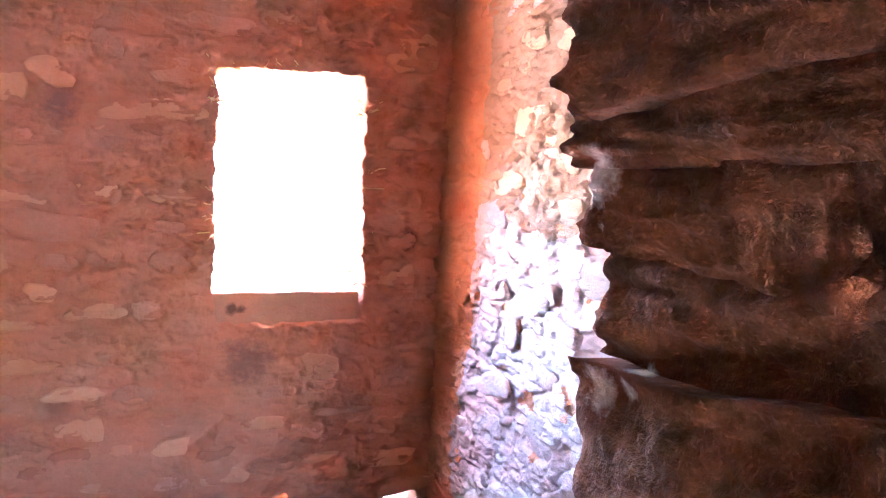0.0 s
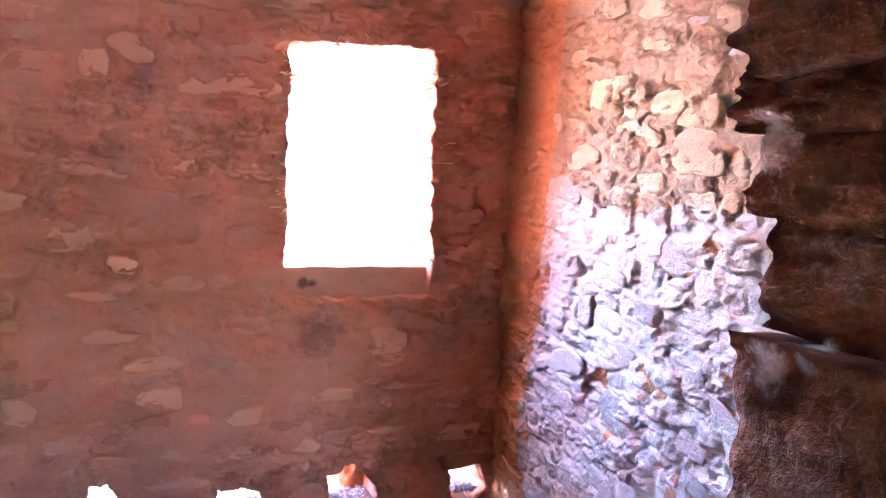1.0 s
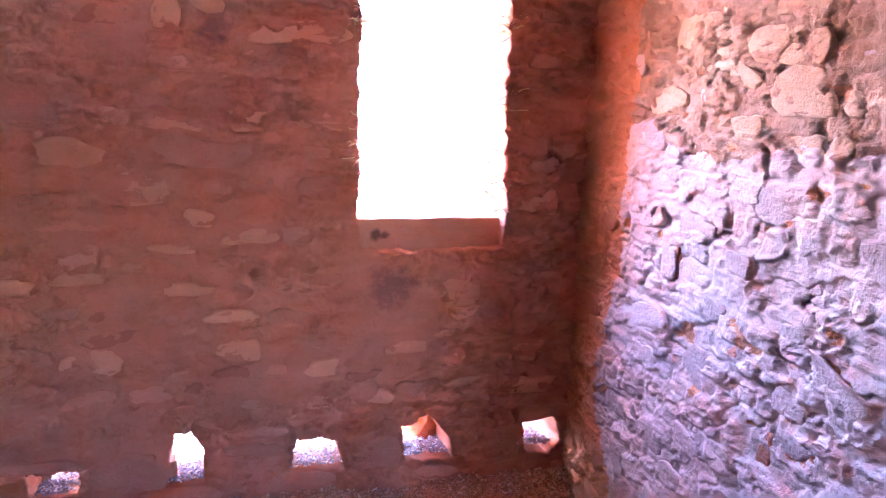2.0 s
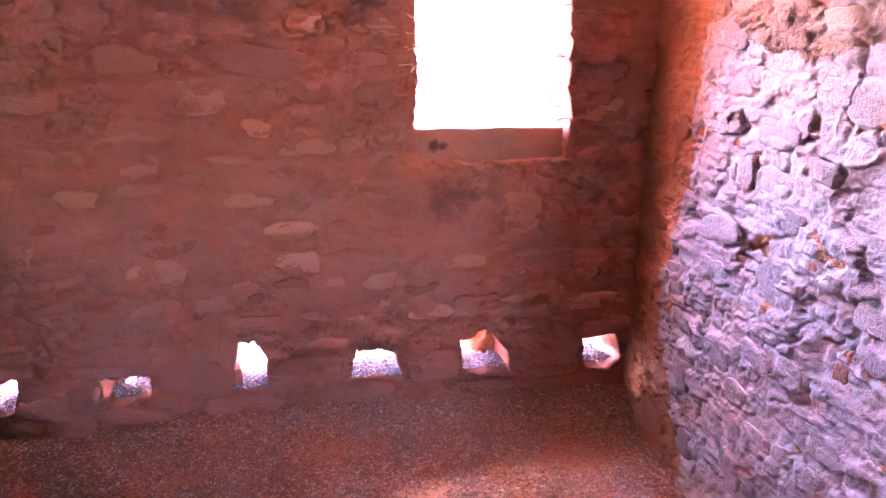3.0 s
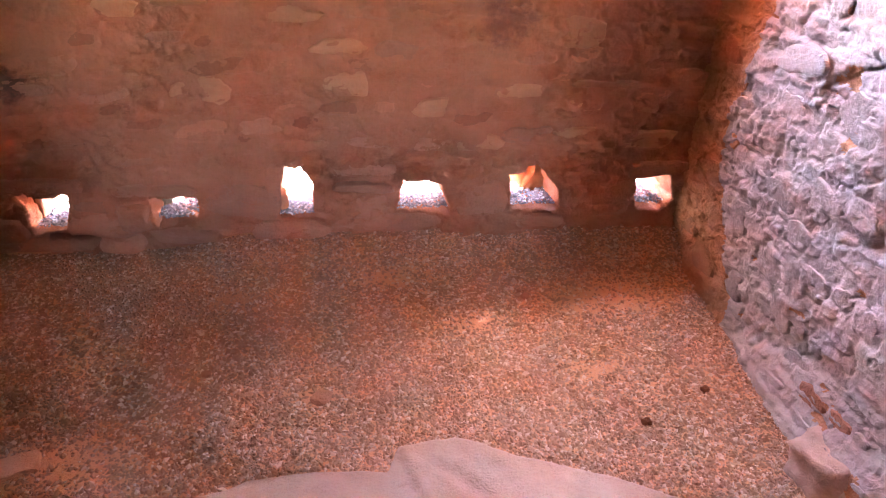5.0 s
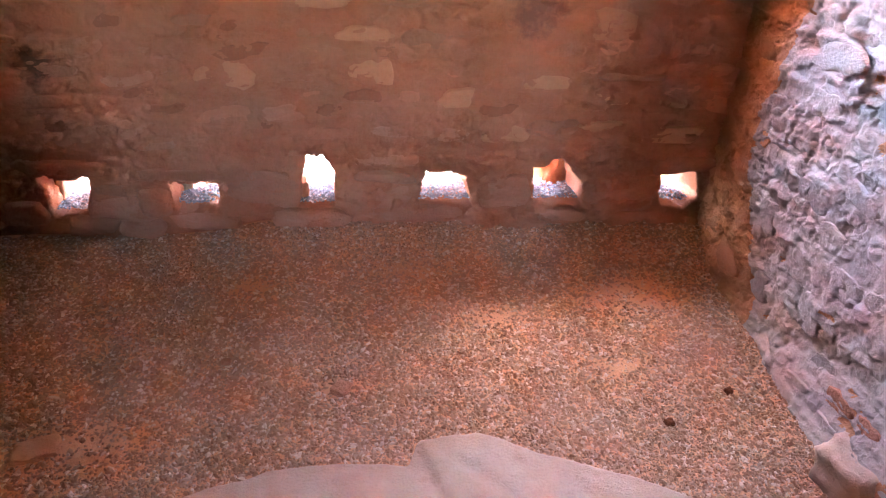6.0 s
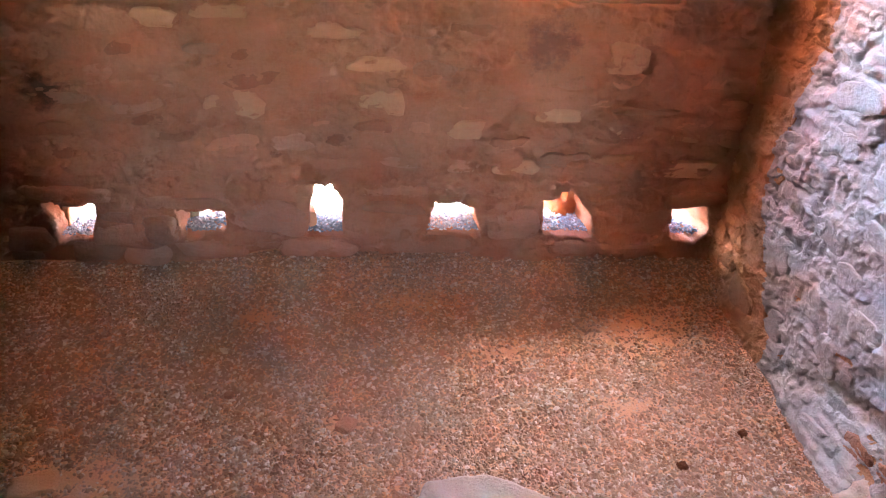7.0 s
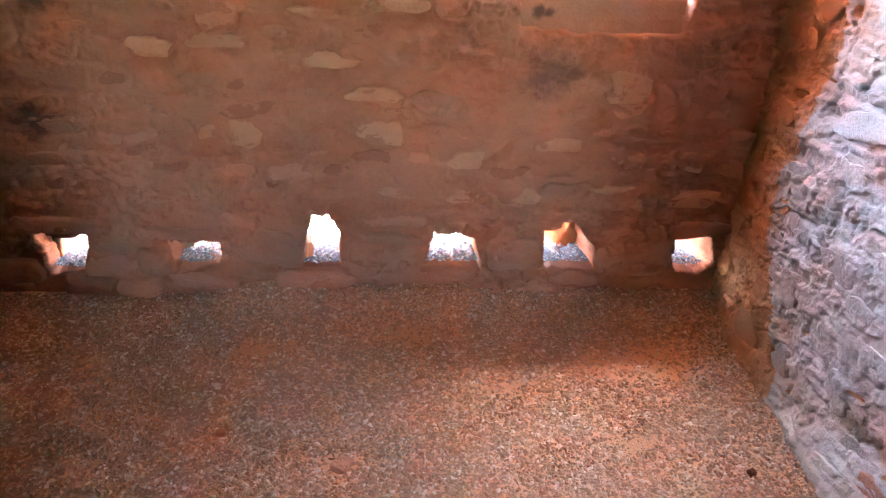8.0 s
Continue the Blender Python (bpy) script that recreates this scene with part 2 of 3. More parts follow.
# ---- the far wall, with its window and row of vents ----
FACE = 3.3
THICK = 0.32
WINDOW = [(-0.762, 2.075), (-0.6, 2.09), (-0.4, 2.10), (-0.19, 2.11), (-0.175, 1.95), (-0.18, 1.7), (-0.165, 1.45), (-0.152, 1.23), (-0.155, 1.10), (-0.45, 1.095), (-0.735, 1.098), (-0.752, 1.22), (-0.748, 1.5), (-0.763, 1.65), (-0.752, 1.9)]
VENTS = [
    [(-2.456, 0.305), (-2.265, 0.302), (-2.30, 0.14), (-2.42, 0.13)],
    [(-1.985, 0.28), (-1.79, 0.269), (-1.80, 0.175), (-1.965, 0.14)],
    [(-1.462, 0.383), (-1.375, 0.379), (-1.347, 0.33), (-1.342, 0.15), (-1.495, 0.16), (-1.478, 0.29)],
    [(-0.993, 0.33), (-0.9, 0.315), (-0.828, 0.30), (-0.785, 0.155), (-1.015, 0.175)],
    [(-0.55, 0.338), (-0.50, 0.345), (-0.475, 0.382), (-0.435, 0.377), (-0.34, 0.26), (-0.325, 0.165), (-0.53, 0.165)],
    [(-0.012, 0.314), (0.135, 0.318), (0.185, 0.2), (0.12, 0.15), (0.02, 0.16)],
]
HOLES = [WINDOW] + VENTS
north_stones = courses(-3.1, 0.22, 0.40, 2.6, 4, 0.055, 0.105, 0.12, 0.24)
# stones that show through the mud: centre u, v, length, height
SHOWN_HIGH = [(-1.08, 2.207, 0.25, 0.085), (-0.76, 2.231, 0.26, 0.07), (-0.5, 2.296, 0.2, 0.1), (-1.13, 2.114, 0.09, 0.09), (-1.3, 2.008, 0.14, 0.09), (-1.42, 1.963, 0.08, 0.13), (-0.9, 2.044, 0.17, 0.09), (-0.96, 1.907, 0.32, 0.075), (-1.36, 1.783, 0.18, 0.055), (-1.33, 1.66, 0.19, 0.085), (0.02, 2.222, 0.22, 0.14), (0.0, 2.024, 0.24, 0.045), (0.02, 1.853, 0.2, 0.055), (0.0, 1.438, 0.13, 0.06), (0.0, 1.286, 0.16, 0.11)]
SHOWN_UPPER = [(-1.85, 1.596, 0.23, 0.082), (-1.62, 1.594, 0.13, 0.055), (-1.4, 1.58, 0.17, 0.06), (-1.15, 1.598, 0.14, 0.08), (-0.88, 1.592, 0.18, 0.066), (-1.75, 1.472, 0.21, 0.09), (-1.32, 1.48, 0.37, 0.085), (-0.9, 1.48, 0.24, 0.04), (-2.07, 1.325, 0.17, 0.06), (-1.84, 1.309, 0.15, 0.05), (-1.55, 1.341, 0.24, 0.1), (-1.29, 1.346, 0.12, 0.065), (-1.13, 1.362, 0.1, 0.06), (-0.9, 1.352, 0.14, 0.095), (-1.33, 1.242, 0.1, 0.06)]
SHOWN_MIDDLE = [(-1.15, 1.169, 0.18, 0.06), (-0.98, 1.17, 0.11, 0.08), (-0.86, 1.2, 0.1, 0.06), (-1.74, 1.1, 0.11, 0.11), (-1.43, 1.132, 0.15, 0.033), (-1.57, 1.058, 0.09, 0.034), (-1.96, 0.993, 0.14, 0.06), (-1.4, 0.974, 0.22, 0.05), (-1.12, 0.976, 0.19, 0.042), (-1.81, 0.904, 0.11, 0.04), (-1.42, 0.858, 0.09, 0.04), (-1.0, 0.849, 0.16, 0.085), (-2.06, 0.692, 0.16, 0.06), (-1.8, 0.709, 0.06, 0.047), (-0.49, 0.816, 0.15, 0.045), (-0.54, 0.688, 0.17, 0.05), (-0.89, 0.63, 0.12, 0.075), (-0.22, 0.72, 0.23, 0.026), (-0.5, 0.508, 0.2, 0.055), (-0.29, 0.515, 0.16, 0.05), (-0.03, 0.478, 0.3, 0.075)]
SHOWN_PALE = [(-1.75, 1.024, 0.18, 0.042), (-1.23, 0.863, 0.17, 0.055), (-1.2, 0.73, 0.14, 0.09), (-1.68, 0.706, 0.11, 0.1), (-0.32, 0.915, 0.16, 0.1), (-0.3, 0.63, 0.19, 0.045), (-0.03, 0.618, 0.11, 0.04), (-0.69, 0.487, 0.16, 0.065)]
FOOT_COURSE = [(-1.15, 0.186, 0.23, 0.2), (-0.97, 0.114, 0.27, 0.095), (-2.17, 0.165, 0.27, 0.105), (-2.12, 0.071, 0.18, 0.076), (-2.3, 0.078, 0.18, 0.085), (-2.53, 0.144, 0.17, 0.105), (-2.58, 0.05, 0.12, 0.073), (-1.87, 0.095, 0.27, 0.1), (-1.45, 0.105, 0.3, 0.085), (-1.63, 0.245, 0.28, 0.155), (-2.04, 0.2, 0.11, 0.12)]
LINTELS = [(-2.16, 0.25, 0.19, 0.05), (-1.95, 0.31, 0.31, 0.05), (-0.17, 0.22, 0.33, 0.155), (-0.66, 0.225, 0.2, 0.15), (0.08, 0.352, 0.26, 0.068), (-1.15, 0.305, 0.25, 0.04), (-0.41, 0.121, 0.2, 0.056), (-2.36, 0.345, 0.3, 0.06), (-1.15, 0.37, 0.25, 0.05)]
SHOWN = SHOWN_HIGH + SHOWN_UPPER + SHOWN_MIDDLE + SHOWN_PALE


def bulges(gu, gv, stones, rise, groove):
    h, cut = np.zeros(gu.shape), np.zeros(gu.shape)
    us, vs = gu[:, 0], gv[0, :]
    for u, v, wide, tall, turn in stones:
        i0, i1 = np.searchsorted(us, (u - wide, u + wide))
        j0, j1 = np.searchsorted(vs, (v - tall, v + tall))
        if i1 > i0 and j1 > j0:
            a, b = (gu[i0:i1, j0:j1] - u) / (wide / 2), (gv[i0:i1, j0:j1] - v) / (tall / 2)
            r = (np.abs(a) ** 3.2 + np.abs(b) ** 3.2) ** (1 / 3.2)
            seam = np.exp(-((r - 1.06) / 0.12) ** 2) * step(-0.1, 0.35, -b * 0.8 + 0.7 * np.sin(a * 2.5 + u * 40) + 0.3 * np.cos(v * 70))
            cut[i0:i1, j0:j1] = np.maximum(cut[i0:i1, j0:j1], groove * seam)
            h[i0:i1, j0:j1] = np.maximum(h[i0:i1, j0:j1], rise * (0.5 + 0.5 * math.sin(u * 57 + v * 91)) * (1 - step(0.75, 1.15, (a ** 4 + b ** 4) ** 0.25)))
    return h - cut


def relief(gu, gv, seed, flake=0.008):
    """Mud laid on by hand over rubble: swells, flaked edges and cracks."""
    wu, wv = gu + 0.03 * fbm(gu, gv, seed, 0.2, 3), (gv + 0.02 * fbm(gu, gv, seed + 1, 0.15, 3)) * 2.1
    h = 0.022 * fbm(gu, gv, seed + 2, 0.5, 3) + 0.012 * fbm(wu, wv, seed + 3, 0.12, 4, 0.6)
    for k, level in enumerate((-0.15, 0.05, 0.22)):
        h = h + flake * step(level, level + 0.03, fbm(wu, wv, seed + 10 + k, 0.17, 5, 0.55))
    crack = np.abs(fbm(wu, wv, seed + 20, 0.22, 4))
    h = h - 0.028 * (1 - step(0.0, 0.028, crack)) * step(-0.1, 0.2, fbm(gu, gv, seed + 21, 0.4, 2))
    return h + 0.003 * fbm(gu, gv * 1.5, seed + 4, 0.03, 3)


NU, NV = np.arange(-3.25, 0.2601, 0.0066), np.arange(-0.08, 2.7, 0.0066)
mu, mv = np.meshgrid(NU, NV, indexing="ij")
north_height = relief(mu, mv, 40, 0.016) + bulges(mu, mv, north_stones, 0.008, 0.009) + bulges(mu, mv, [(*q, 0) for q in SHOWN + LINTELS], 0.004, 0.022)
north_height -= 0.06 * (1 - step(0.09, 0.14, mv)) * step(-1.5, -1.65, mu)


def sample(table, us, vs, u, v):
    i = np.clip(((np.asarray(u) - us[0]) / (us[1] - us[0])).astype(int), 0, len(us) - 1)
    j = np.clip(((np.asarray(v) - vs[0]) / (vs[1] - vs[0])).astype(int), 0, len(vs) - 1)
    return table[i, j]


def north_place(u, v, backward):
    h = north_height if u.shape == north_height.shape else sample(north_height, NU, NV, u, v) * max(0, 1 - backward * 8)
    return np.stack([u, FACE - h + backward, v - 0.15 * backward * (np.asarray(v) < 0.25)], -1)


verts, faces = [], []
sheet(NU, NV, north_place, HOLES, THICK, 7, verts, faces)
north_relief = (verts, faces)
spans = [(-0.80, -0.125, 1.07, 2.15)] + [(min(p[0] for p in q) - 0.025, max(p[0] for p in q) + 0.025, 0.10, 0.41) for q in VENTS]
back_y = (FACE + 0.045, FACE + THICK - 0.004)
box(-3.3, back_y[0], -0.2, 0.8, back_y[1], 0.06, verts, faces)
edge = -3.3
for x0, x1, z0, z1 in spans[1:]:
    box(edge, back_y[0], 0.06, x0, back_y[1], 0.41, verts, faces)
    edge = x1
box(edge, back_y[0], 0.06, 0.8, back_y[1], 0.41, verts, faces)
box(-3.3, back_y[0], 0.41, 0.8, back_y[1], 1.07, verts, faces)
box(-3.3, back_y[0], 1.07, -0.80, back_y[1], 2.15, verts, faces)
box(-0.125, back_y[0], 1.07, 0.8, back_y[1], 2.15, verts, faces)
box(-3.3, back_y[0], 2.15, 0.8, back_y[1], 2.95, verts, faces)
wall_north = tagged(new("wall_north", mesh_of("wall_north", verts, faces, mud)), "red mud-plastered sandstone rubble wall with a window and floor vents", "wall", kind="structure")

# ---- the side wall ----
EY, EZ = np.arange(0.93, 3.36, 0.006), np.arange(-0.08, 2.7, 0.006)
eu, ev = np.meshgrid(EY, EZ, indexing="ij")
east_stones = courses(0.95, 3.3, 0.05, 2.6, 9, 0.06, 0.12, 0.08, 0.19)
# stones that stand out of it: centre y, z, length, height
BARE_MIDDLE = [(2.84, 1.61, 0.2, 0.09), (2.56, 1.57, 0.3, 0.1), (2.77, 1.47, 0.22, 0.1), (2.81, 1.34, 0.23, 0.1), (2.52, 1.34, 0.17, 0.09), (2.64, 1.2, 0.08, 0.13), (2.49, 1.2, 0.15, 0.08), (2.68, 1.09, 0.19, 0.09), (2.71, 0.98, 0.22, 0.09), (2.4, 0.91, 0.18, 0.12), (2.03, 0.96, 0.11, 0.08), (2.99, 1.1, 0.14, 0.09), (2.21, 1.47, 0.13, 0.12), (2.29, 1.28, 0.12, 0.06), (3.05, 1.27, 0.12, 0.09), (2.78, 1.19, 0.07, 0.05), (2.05, 1.14, 0.08, 0.08), (2.37, 1.11, 0.1, 0.07), (2.0, 0.86, 0.11, 0.07)]
BARE_HIGH = [(2.88, 2.11, 0.18, 0.11), (2.62, 1.93, 0.24, 0.2), (2.28, 1.9, 0.2, 0.1), (2.17, 1.77, 0.23, 0.11), (2.12, 1.89, 0.07, 0.08), (2.76, 1.73, 0.19, 0.09), (1.99, 1.75, 0.06, 0.06), (2.4, 2.1, 0.13, 0.06), (2.36, 1.66, 0.13, 0.08), (2.13, 1.64, 0.12, 0.06), (2.65, 2.23, 0.16, 0.07), (2.43, 2.2, 0.16, 0.06), (2.19, 2.01, 0.2, 0.08), (2.44, 1.82, 0.2, 0.07), (2.01, 1.64, 0.08, 0.07)]
BARE_LOW = [(3.1, 0.9, 0.11, 0.08), (2.92, 0.75, 0.1, 0.06), (3.15, 0.34, 0.13, 0.08), (2.73, 0.42, 0.1, 0.1), (2.52, 0.36, 0.13, 0.1), (2.66, 0.17, 0.1, 0.1), (2.57, 0.59, 0.16, 0.07), (2.43, 0.52, 0.11, 0.08), (2.38, 0.68, 0.14, 0.06), (2.88, 0.15, 0.15, 0.11), (2.49, 0.13, 0.14, 0.11), (2.29, 0.43, 0.12, 0.09), (2.37, 0.28, 0.12, 0.1), (2.89, 0.32, 0.11, 0.09), (3.06, 0.17, 0.13, 0.1)]
BARE = BARE_MIDDLE + BARE_HIGH + BARE_LOW
wandering = eu + 0.02 * fbm(eu, ev, 96, 0.12, 3), ev + 0.018 * fbm(eu, ev, 97, 0.1, 3)
lost = step(0.42, 0.54, fbm(eu, ev * 1.3, 98, 0.11, 4, 0.5))
crust = step(-0.04, 0.03, fbm(wandering[0], wandering[1] * 2.2, 95, 0.26, 3, 0.45)) + step(0.1, 0.16, fbm(wandering[0], wandering[1] * 2.0, 94, 0.17, 3, 0.45))
east_height = 0.7 * relief(eu, ev, 80, 0.006) + bulges(eu, ev, east_stones, 0.007, 0.004) + bulges(eu, ev, [(*q, 0) for q in BARE], 0.004, 0.009) + 0.004 * fbm(eu, ev, 99, 0.06, 5, 0.7) + 0.010 * crust - 0.010 * lost


def east_x(y, z):
    high = step(0.4, 1.2, z)
    return 0.168 + 0.058 * high + step(2.98, 3.28, y) * (0.05 - 0.07 * high) - 0.06 * (1 - step(0.02, 0.22, z)) * (1 - step(2.3, 2.6, y))


def east_place(u, v, backward):
    return np.stack([east_x(u, v) - east_height + backward, u, v], -1)


verts, faces = [], []
sheet(EY, EZ, east_place, [], 0.4, 8, verts, faces)
faces = [f[::-1] for f in faces]
box(0.36, 0.2, -0.2, 0.8, FACE + 0.05, 2.95, verts, faces)
east_mesh = mesh_of("wall_east", verts, faces, plaster)
east_mesh.materials.append(ochre_mud_and_bounce)
east_mesh.materials.append(tan_bounce_plaster)
# Past this slanted line the corner's orange bounce light is coloured in.
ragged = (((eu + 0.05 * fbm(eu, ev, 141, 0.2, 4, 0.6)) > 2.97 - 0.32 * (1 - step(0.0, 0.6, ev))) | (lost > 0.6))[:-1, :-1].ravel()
# The upper part gets the ground's reflected warmth as a plaster colour.
upper_bounce = ((ev + 0.12 * fbm(eu, ev, 142, 0.3, 4, 0.6)) > 1.62)[:-1, :-1].ravel()
east_mesh.polygons.foreach_set("material_index", np.concatenate([np.where(ragged, 1, np.where(upper_bounce, 2, 0)).astype(np.int32), np.zeros(len(faces) - len(ragged), np.int32)]))
wall_east = tagged(new("wall_east", east_mesh), "pale pink mud and rubble wall lit from the window", "wall", kind="structure")

# ---- near wall with the doorway and an added, unseen light hole, left wall, ceiling and the room behind ----
# Fill opening, out of view, that brightens the far wall and floor.
FILL_HOLE_X, FILL_HOLE_Z = (-2.45, -2.2), (2.12, 2.3)
verts, faces = [], []
box(-0.675, 0.30, -0.2, 0.36, 0.90, 2.95, verts, faces)
box(FILL_HOLE_X[1], 0.30, -0.2, -1.85, 0.90, 2.95, verts, faces)
box(-3.3, 0.30, -0.2, FILL_HOLE_X[0], 0.90, 2.95, verts, faces)
box(FILL_HOLE_X[0], 0.30, -0.2, FILL_HOLE_X[1], 0.90, FILL_HOLE_Z[0], verts, faces)
box(FILL_HOLE_X[0], 0.30, FILL_HOLE_Z[1], FILL_HOLE_X[1], 0.90, 2.95, verts, faces)
box(-1.85, 0.30, 2.15, -0.675, 0.90, 2.95, verts, faces)
wall_south = tagged(new("wall_south", mesh_of("wall_south", verts, faces, mud, False)), "thick rubble wall pierced by a doorway", "wall", kind="structure")
verts, faces = [], []
box(-3.7, 0.30, -0.2, -3.2, FACE + THICK, 2.95, verts, faces)
tagged(new("wall_west", mesh_of("wall_west", verts, faces, mud, False)), "plain red mud-plastered wall", "wall", kind="structure")
verts, faces = [], []
box(0.36, -2.6, -0.2, 0.8, 0.2, 2.95, verts, faces)
box(-2.15, -2.6, -0.2, -1.86, 0.30, 2.95, verts, faces)
# The gap at x -1.5 to -0.95 is added to let in fill.
box(-1.86, -2.6, -0.2, -1.5, -2.2, 2.95, verts, faces)
box(-0.95, -2.6, -0.2, 0.36, -2.2, 2.95, verts, faces)
box(-1.5, -2.6, -0.2, -0.95, -2.2, 0.95, verts, faces)
box(-1.5, -2.6, 1.6, -0.95, -2.2, 2.95, verts, faces)
tagged(new("wall_behind", mesh_of("wall_behind", verts, faces, mud, False)), "plain mud walls of the unseen room behind, with an opening added for fill light", "wall", kind="structure")
verts, faces = [], []
box(-3.7, 0.30, 2.66, 0.8, FACE + THICK + 0.1, 2.9, verts, faces)
box(-2.15, -2.6, 2.66, 0.8, 0.30, 2.9, verts, faces)
tagged(new("ceiling", mesh_of("ceiling", verts, faces, mud, False)), "low ceiling of packed red mud", "ceiling", kind="structure")

# ---- floor ----
FX, FY = np.arange(-3.25, 0.4, 0.02), np.arange(-2.4, 3.36, 0.02)
fu, fv = np.meshgrid(FX, FY, indexing="ij")


def floor_z(x, y):
    return 0.012 * fbm(x, y, 61, 0.6, 3) + 0.004 * fbm(x, y, 62, 0.12, 3) + 0.055 * step(3.02, 3.3, y) * step(-1.95, -1.6, x) + 0.02 * step(3.1, 3.3, y) - 0.004


verts = list(map(tuple, np.stack([fu, fv, floor_z(fu, fv)], -1).reshape(-1, 3)))
n = len(FY)
faces = [(i * n + j, (i + 1) * n + j, (i + 1) * n + j + 1, i * n + j + 1) for i in range(len(FX) - 1) for j in range(n - 1)]
floor = tagged(new("floor", mesh_of("floor", verts, faces, dirt)), "orange dirt floor under loose gravel", "floor", kind="structure")


def scatter(name, x, y, z, size, material, seed):
    """Loose chips, one joined mesh."""
    rng = np.random.RandomState(seed)
    unit = np.array([(1, 0, 0), (0, 1, 0), (-1, 0, 0), (0, -1, 0), (0, 0, 1), (0.1, 0.1, -0.8)], float)
    tris = np.array([(0, 1, 4), (1, 2, 4), (2, 3, 4), (3, 0, 4), (1, 0, 5), (2, 1, 5), (3, 2, 5), (0, 3, 5)])
    count = len(x)
    p = unit[None] * rng.uniform(0.55, 1.3, (count, 6, 1)) + rng.uniform(-0.25, 0.25, (count, 6, 3))
    p = p * np.stack([size * rng.uniform(0.8, 1.5, count), size * rng.uniform(0.6, 1.0, count), size * rng.uniform(0.4, 0.8, count)], -1)[:, None, :]
    a, b = rng.uniform(0, 2 * math.pi, count), rng.uniform(-0.5, 0.5, count)
    ca, sa, cb, sb = np.cos(a)[:, None], np.sin(a)[:, None], np.cos(b)[:, None], np.sin(b)[:, None]
    px, pz = p[..., 0] * cb - p[..., 2] * sb, p[..., 0] * sb + p[..., 2] * cb
    px, py = px * ca - p[..., 1] * sa, px * sa + p[..., 1] * ca
    points = np.stack([px + x[:, None], py + y[:, None], pz + z[:, None]], -1).reshape(-1, 3)
    index = (tris[None] + 6 * np.arange(count)[:, None, None]).reshape(-1, 3)
    me = bpy.data.meshes.new(name)
    me.from_pydata(points.tolist(), [], index.tolist())
    me.materials.append(material)
    return new(name, me)


rng = np.random.RandomState(5)
COUNT = 165000
gx, gy = rng.uniform(-3.1, 0.32, COUNT), rng.uniform(1.5, 3.32, COUNT)
bare = np.clip(fbm(gx, gy, 71, 0.4, 4) * 1.0 - 0.2 + 0.25 * fbm(gx, gy, 72, 0.06, 2), 0, 1)
for x, y, rx, ry in ((-0.21, 2.88, 0.34, 0.17), (-2.05, 2.22, 0.25, 0.12), (-1.65, 2.96, 0.16, 0.07), (-1.1, 3.05, 0.2, 0.07), (-1.35, 2.41, 0.07, 0.05), (-0.4, 2.46, 0.12, 0.08), (-0.75, 2.75, 0.15, 0.07)):
    bare = np.maximum(bare, 0.9 * np.exp(-((gx - x) / rx) ** 2 - ((gy - y) / ry) ** 2))
LEDGE_X, LEDGE_Y = (-1.95, -1.7, -1.53, -1.34, -1.145, -1.115, -0.936, -0.845, -0.63, -0.47, -0.36, -0.2), (1.96, 2.05, 2.105, 2.12, 2.105, 2.185, 2.195, 2.15, 2.045, 1.975, 1.92, 1.83)
on_ledge = np.interp(gx, LEDGE_X, LEDGE_Y) - gy
bare = np.where((on_ledge > 0.01) & (gx > -1.95) & (gx < -0.2), 0.94 - 0.25 * (fbm(gx, gy, 77, 0.12, 2) > 0.25), bare)
keep = rng.uniform(0, 1, COUNT) > bare
gx, gy = gx[keep], gy[keep]
gs = 0.0045 + 0.007 * rng.uniform(0, 1, len(gx)) ** 3
tagged(scatter("gravel", gx, gy, floor_z(gx, gy) + gs * 0.3, gs, gravel_mat, 6), "loose crushed red and grey gravel over the dirt floor", "gravel", kind="stuff")


# ---- flat bedrock slab in the floor ----
LX, LY = np.arange(-1.95, -0.19, 0.008), np.arange(0, 1.0001, 0.011)
lu, lt = np.meshgrid(LX, LY, indexing="ij")
edge_y = np.interp(LX, LEDGE_X, LEDGE_Y) + 0.012 * fbm(LX, 0 * LX, 55, 0.12, 3)
ly = 1.45 + (edge_y[:, None] - 1.45) * lt
inward = np.minimum((edge_y[:, None] - ly), np.minimum(lu + 1.95, -0.2 - lu))
lz = -0.03 + 0.052 * step(-0.002, 0.03, inward) + 0.016 * step(-1.135, -1.10, lu + 0.3 * (ly - 2.17)) + 0.014 * fbm(lu, ly, 56, 0.25, 4) + 0.003 * fbm(lu, ly, 57, 0.04, 3) - 0.008 * (1 - step(0.0, 0.05, np.abs(lu + 1.02 + 0.9 * (ly - 2.1)))) * step(2.12, 2.04, ly)
verts = list(map(tuple, np.stack([lu, ly, lz], -1).reshape(-1, 3)))
n = len(LY)
faces = [(i * n + j, (i + 1) * n + j, (i + 1) * n + j + 1, i * n + j + 1) for i in range(len(LX) - 1) for j in range(n - 1)]
tagged(new("bedrock_slab", mesh_of("bedrock_slab", verts, faces, slab_mat)), "flat dusty pink bedrock slab half buried in the gravel", "rock")

# ---- outside ----
OX = np.concatenate([np.arange(-60, -6, 3.0), np.arange(-6, 6, 0.2), np.arange(6, 61, 3.0)])
OY = np.concatenate([np.arange(-60, -3, 3.0), np.arange(-3, 12, 0.2), np.arange(12, 91, 3.0)])
ou, ov = np.meshgrid(OX, OY, indexing="ij")


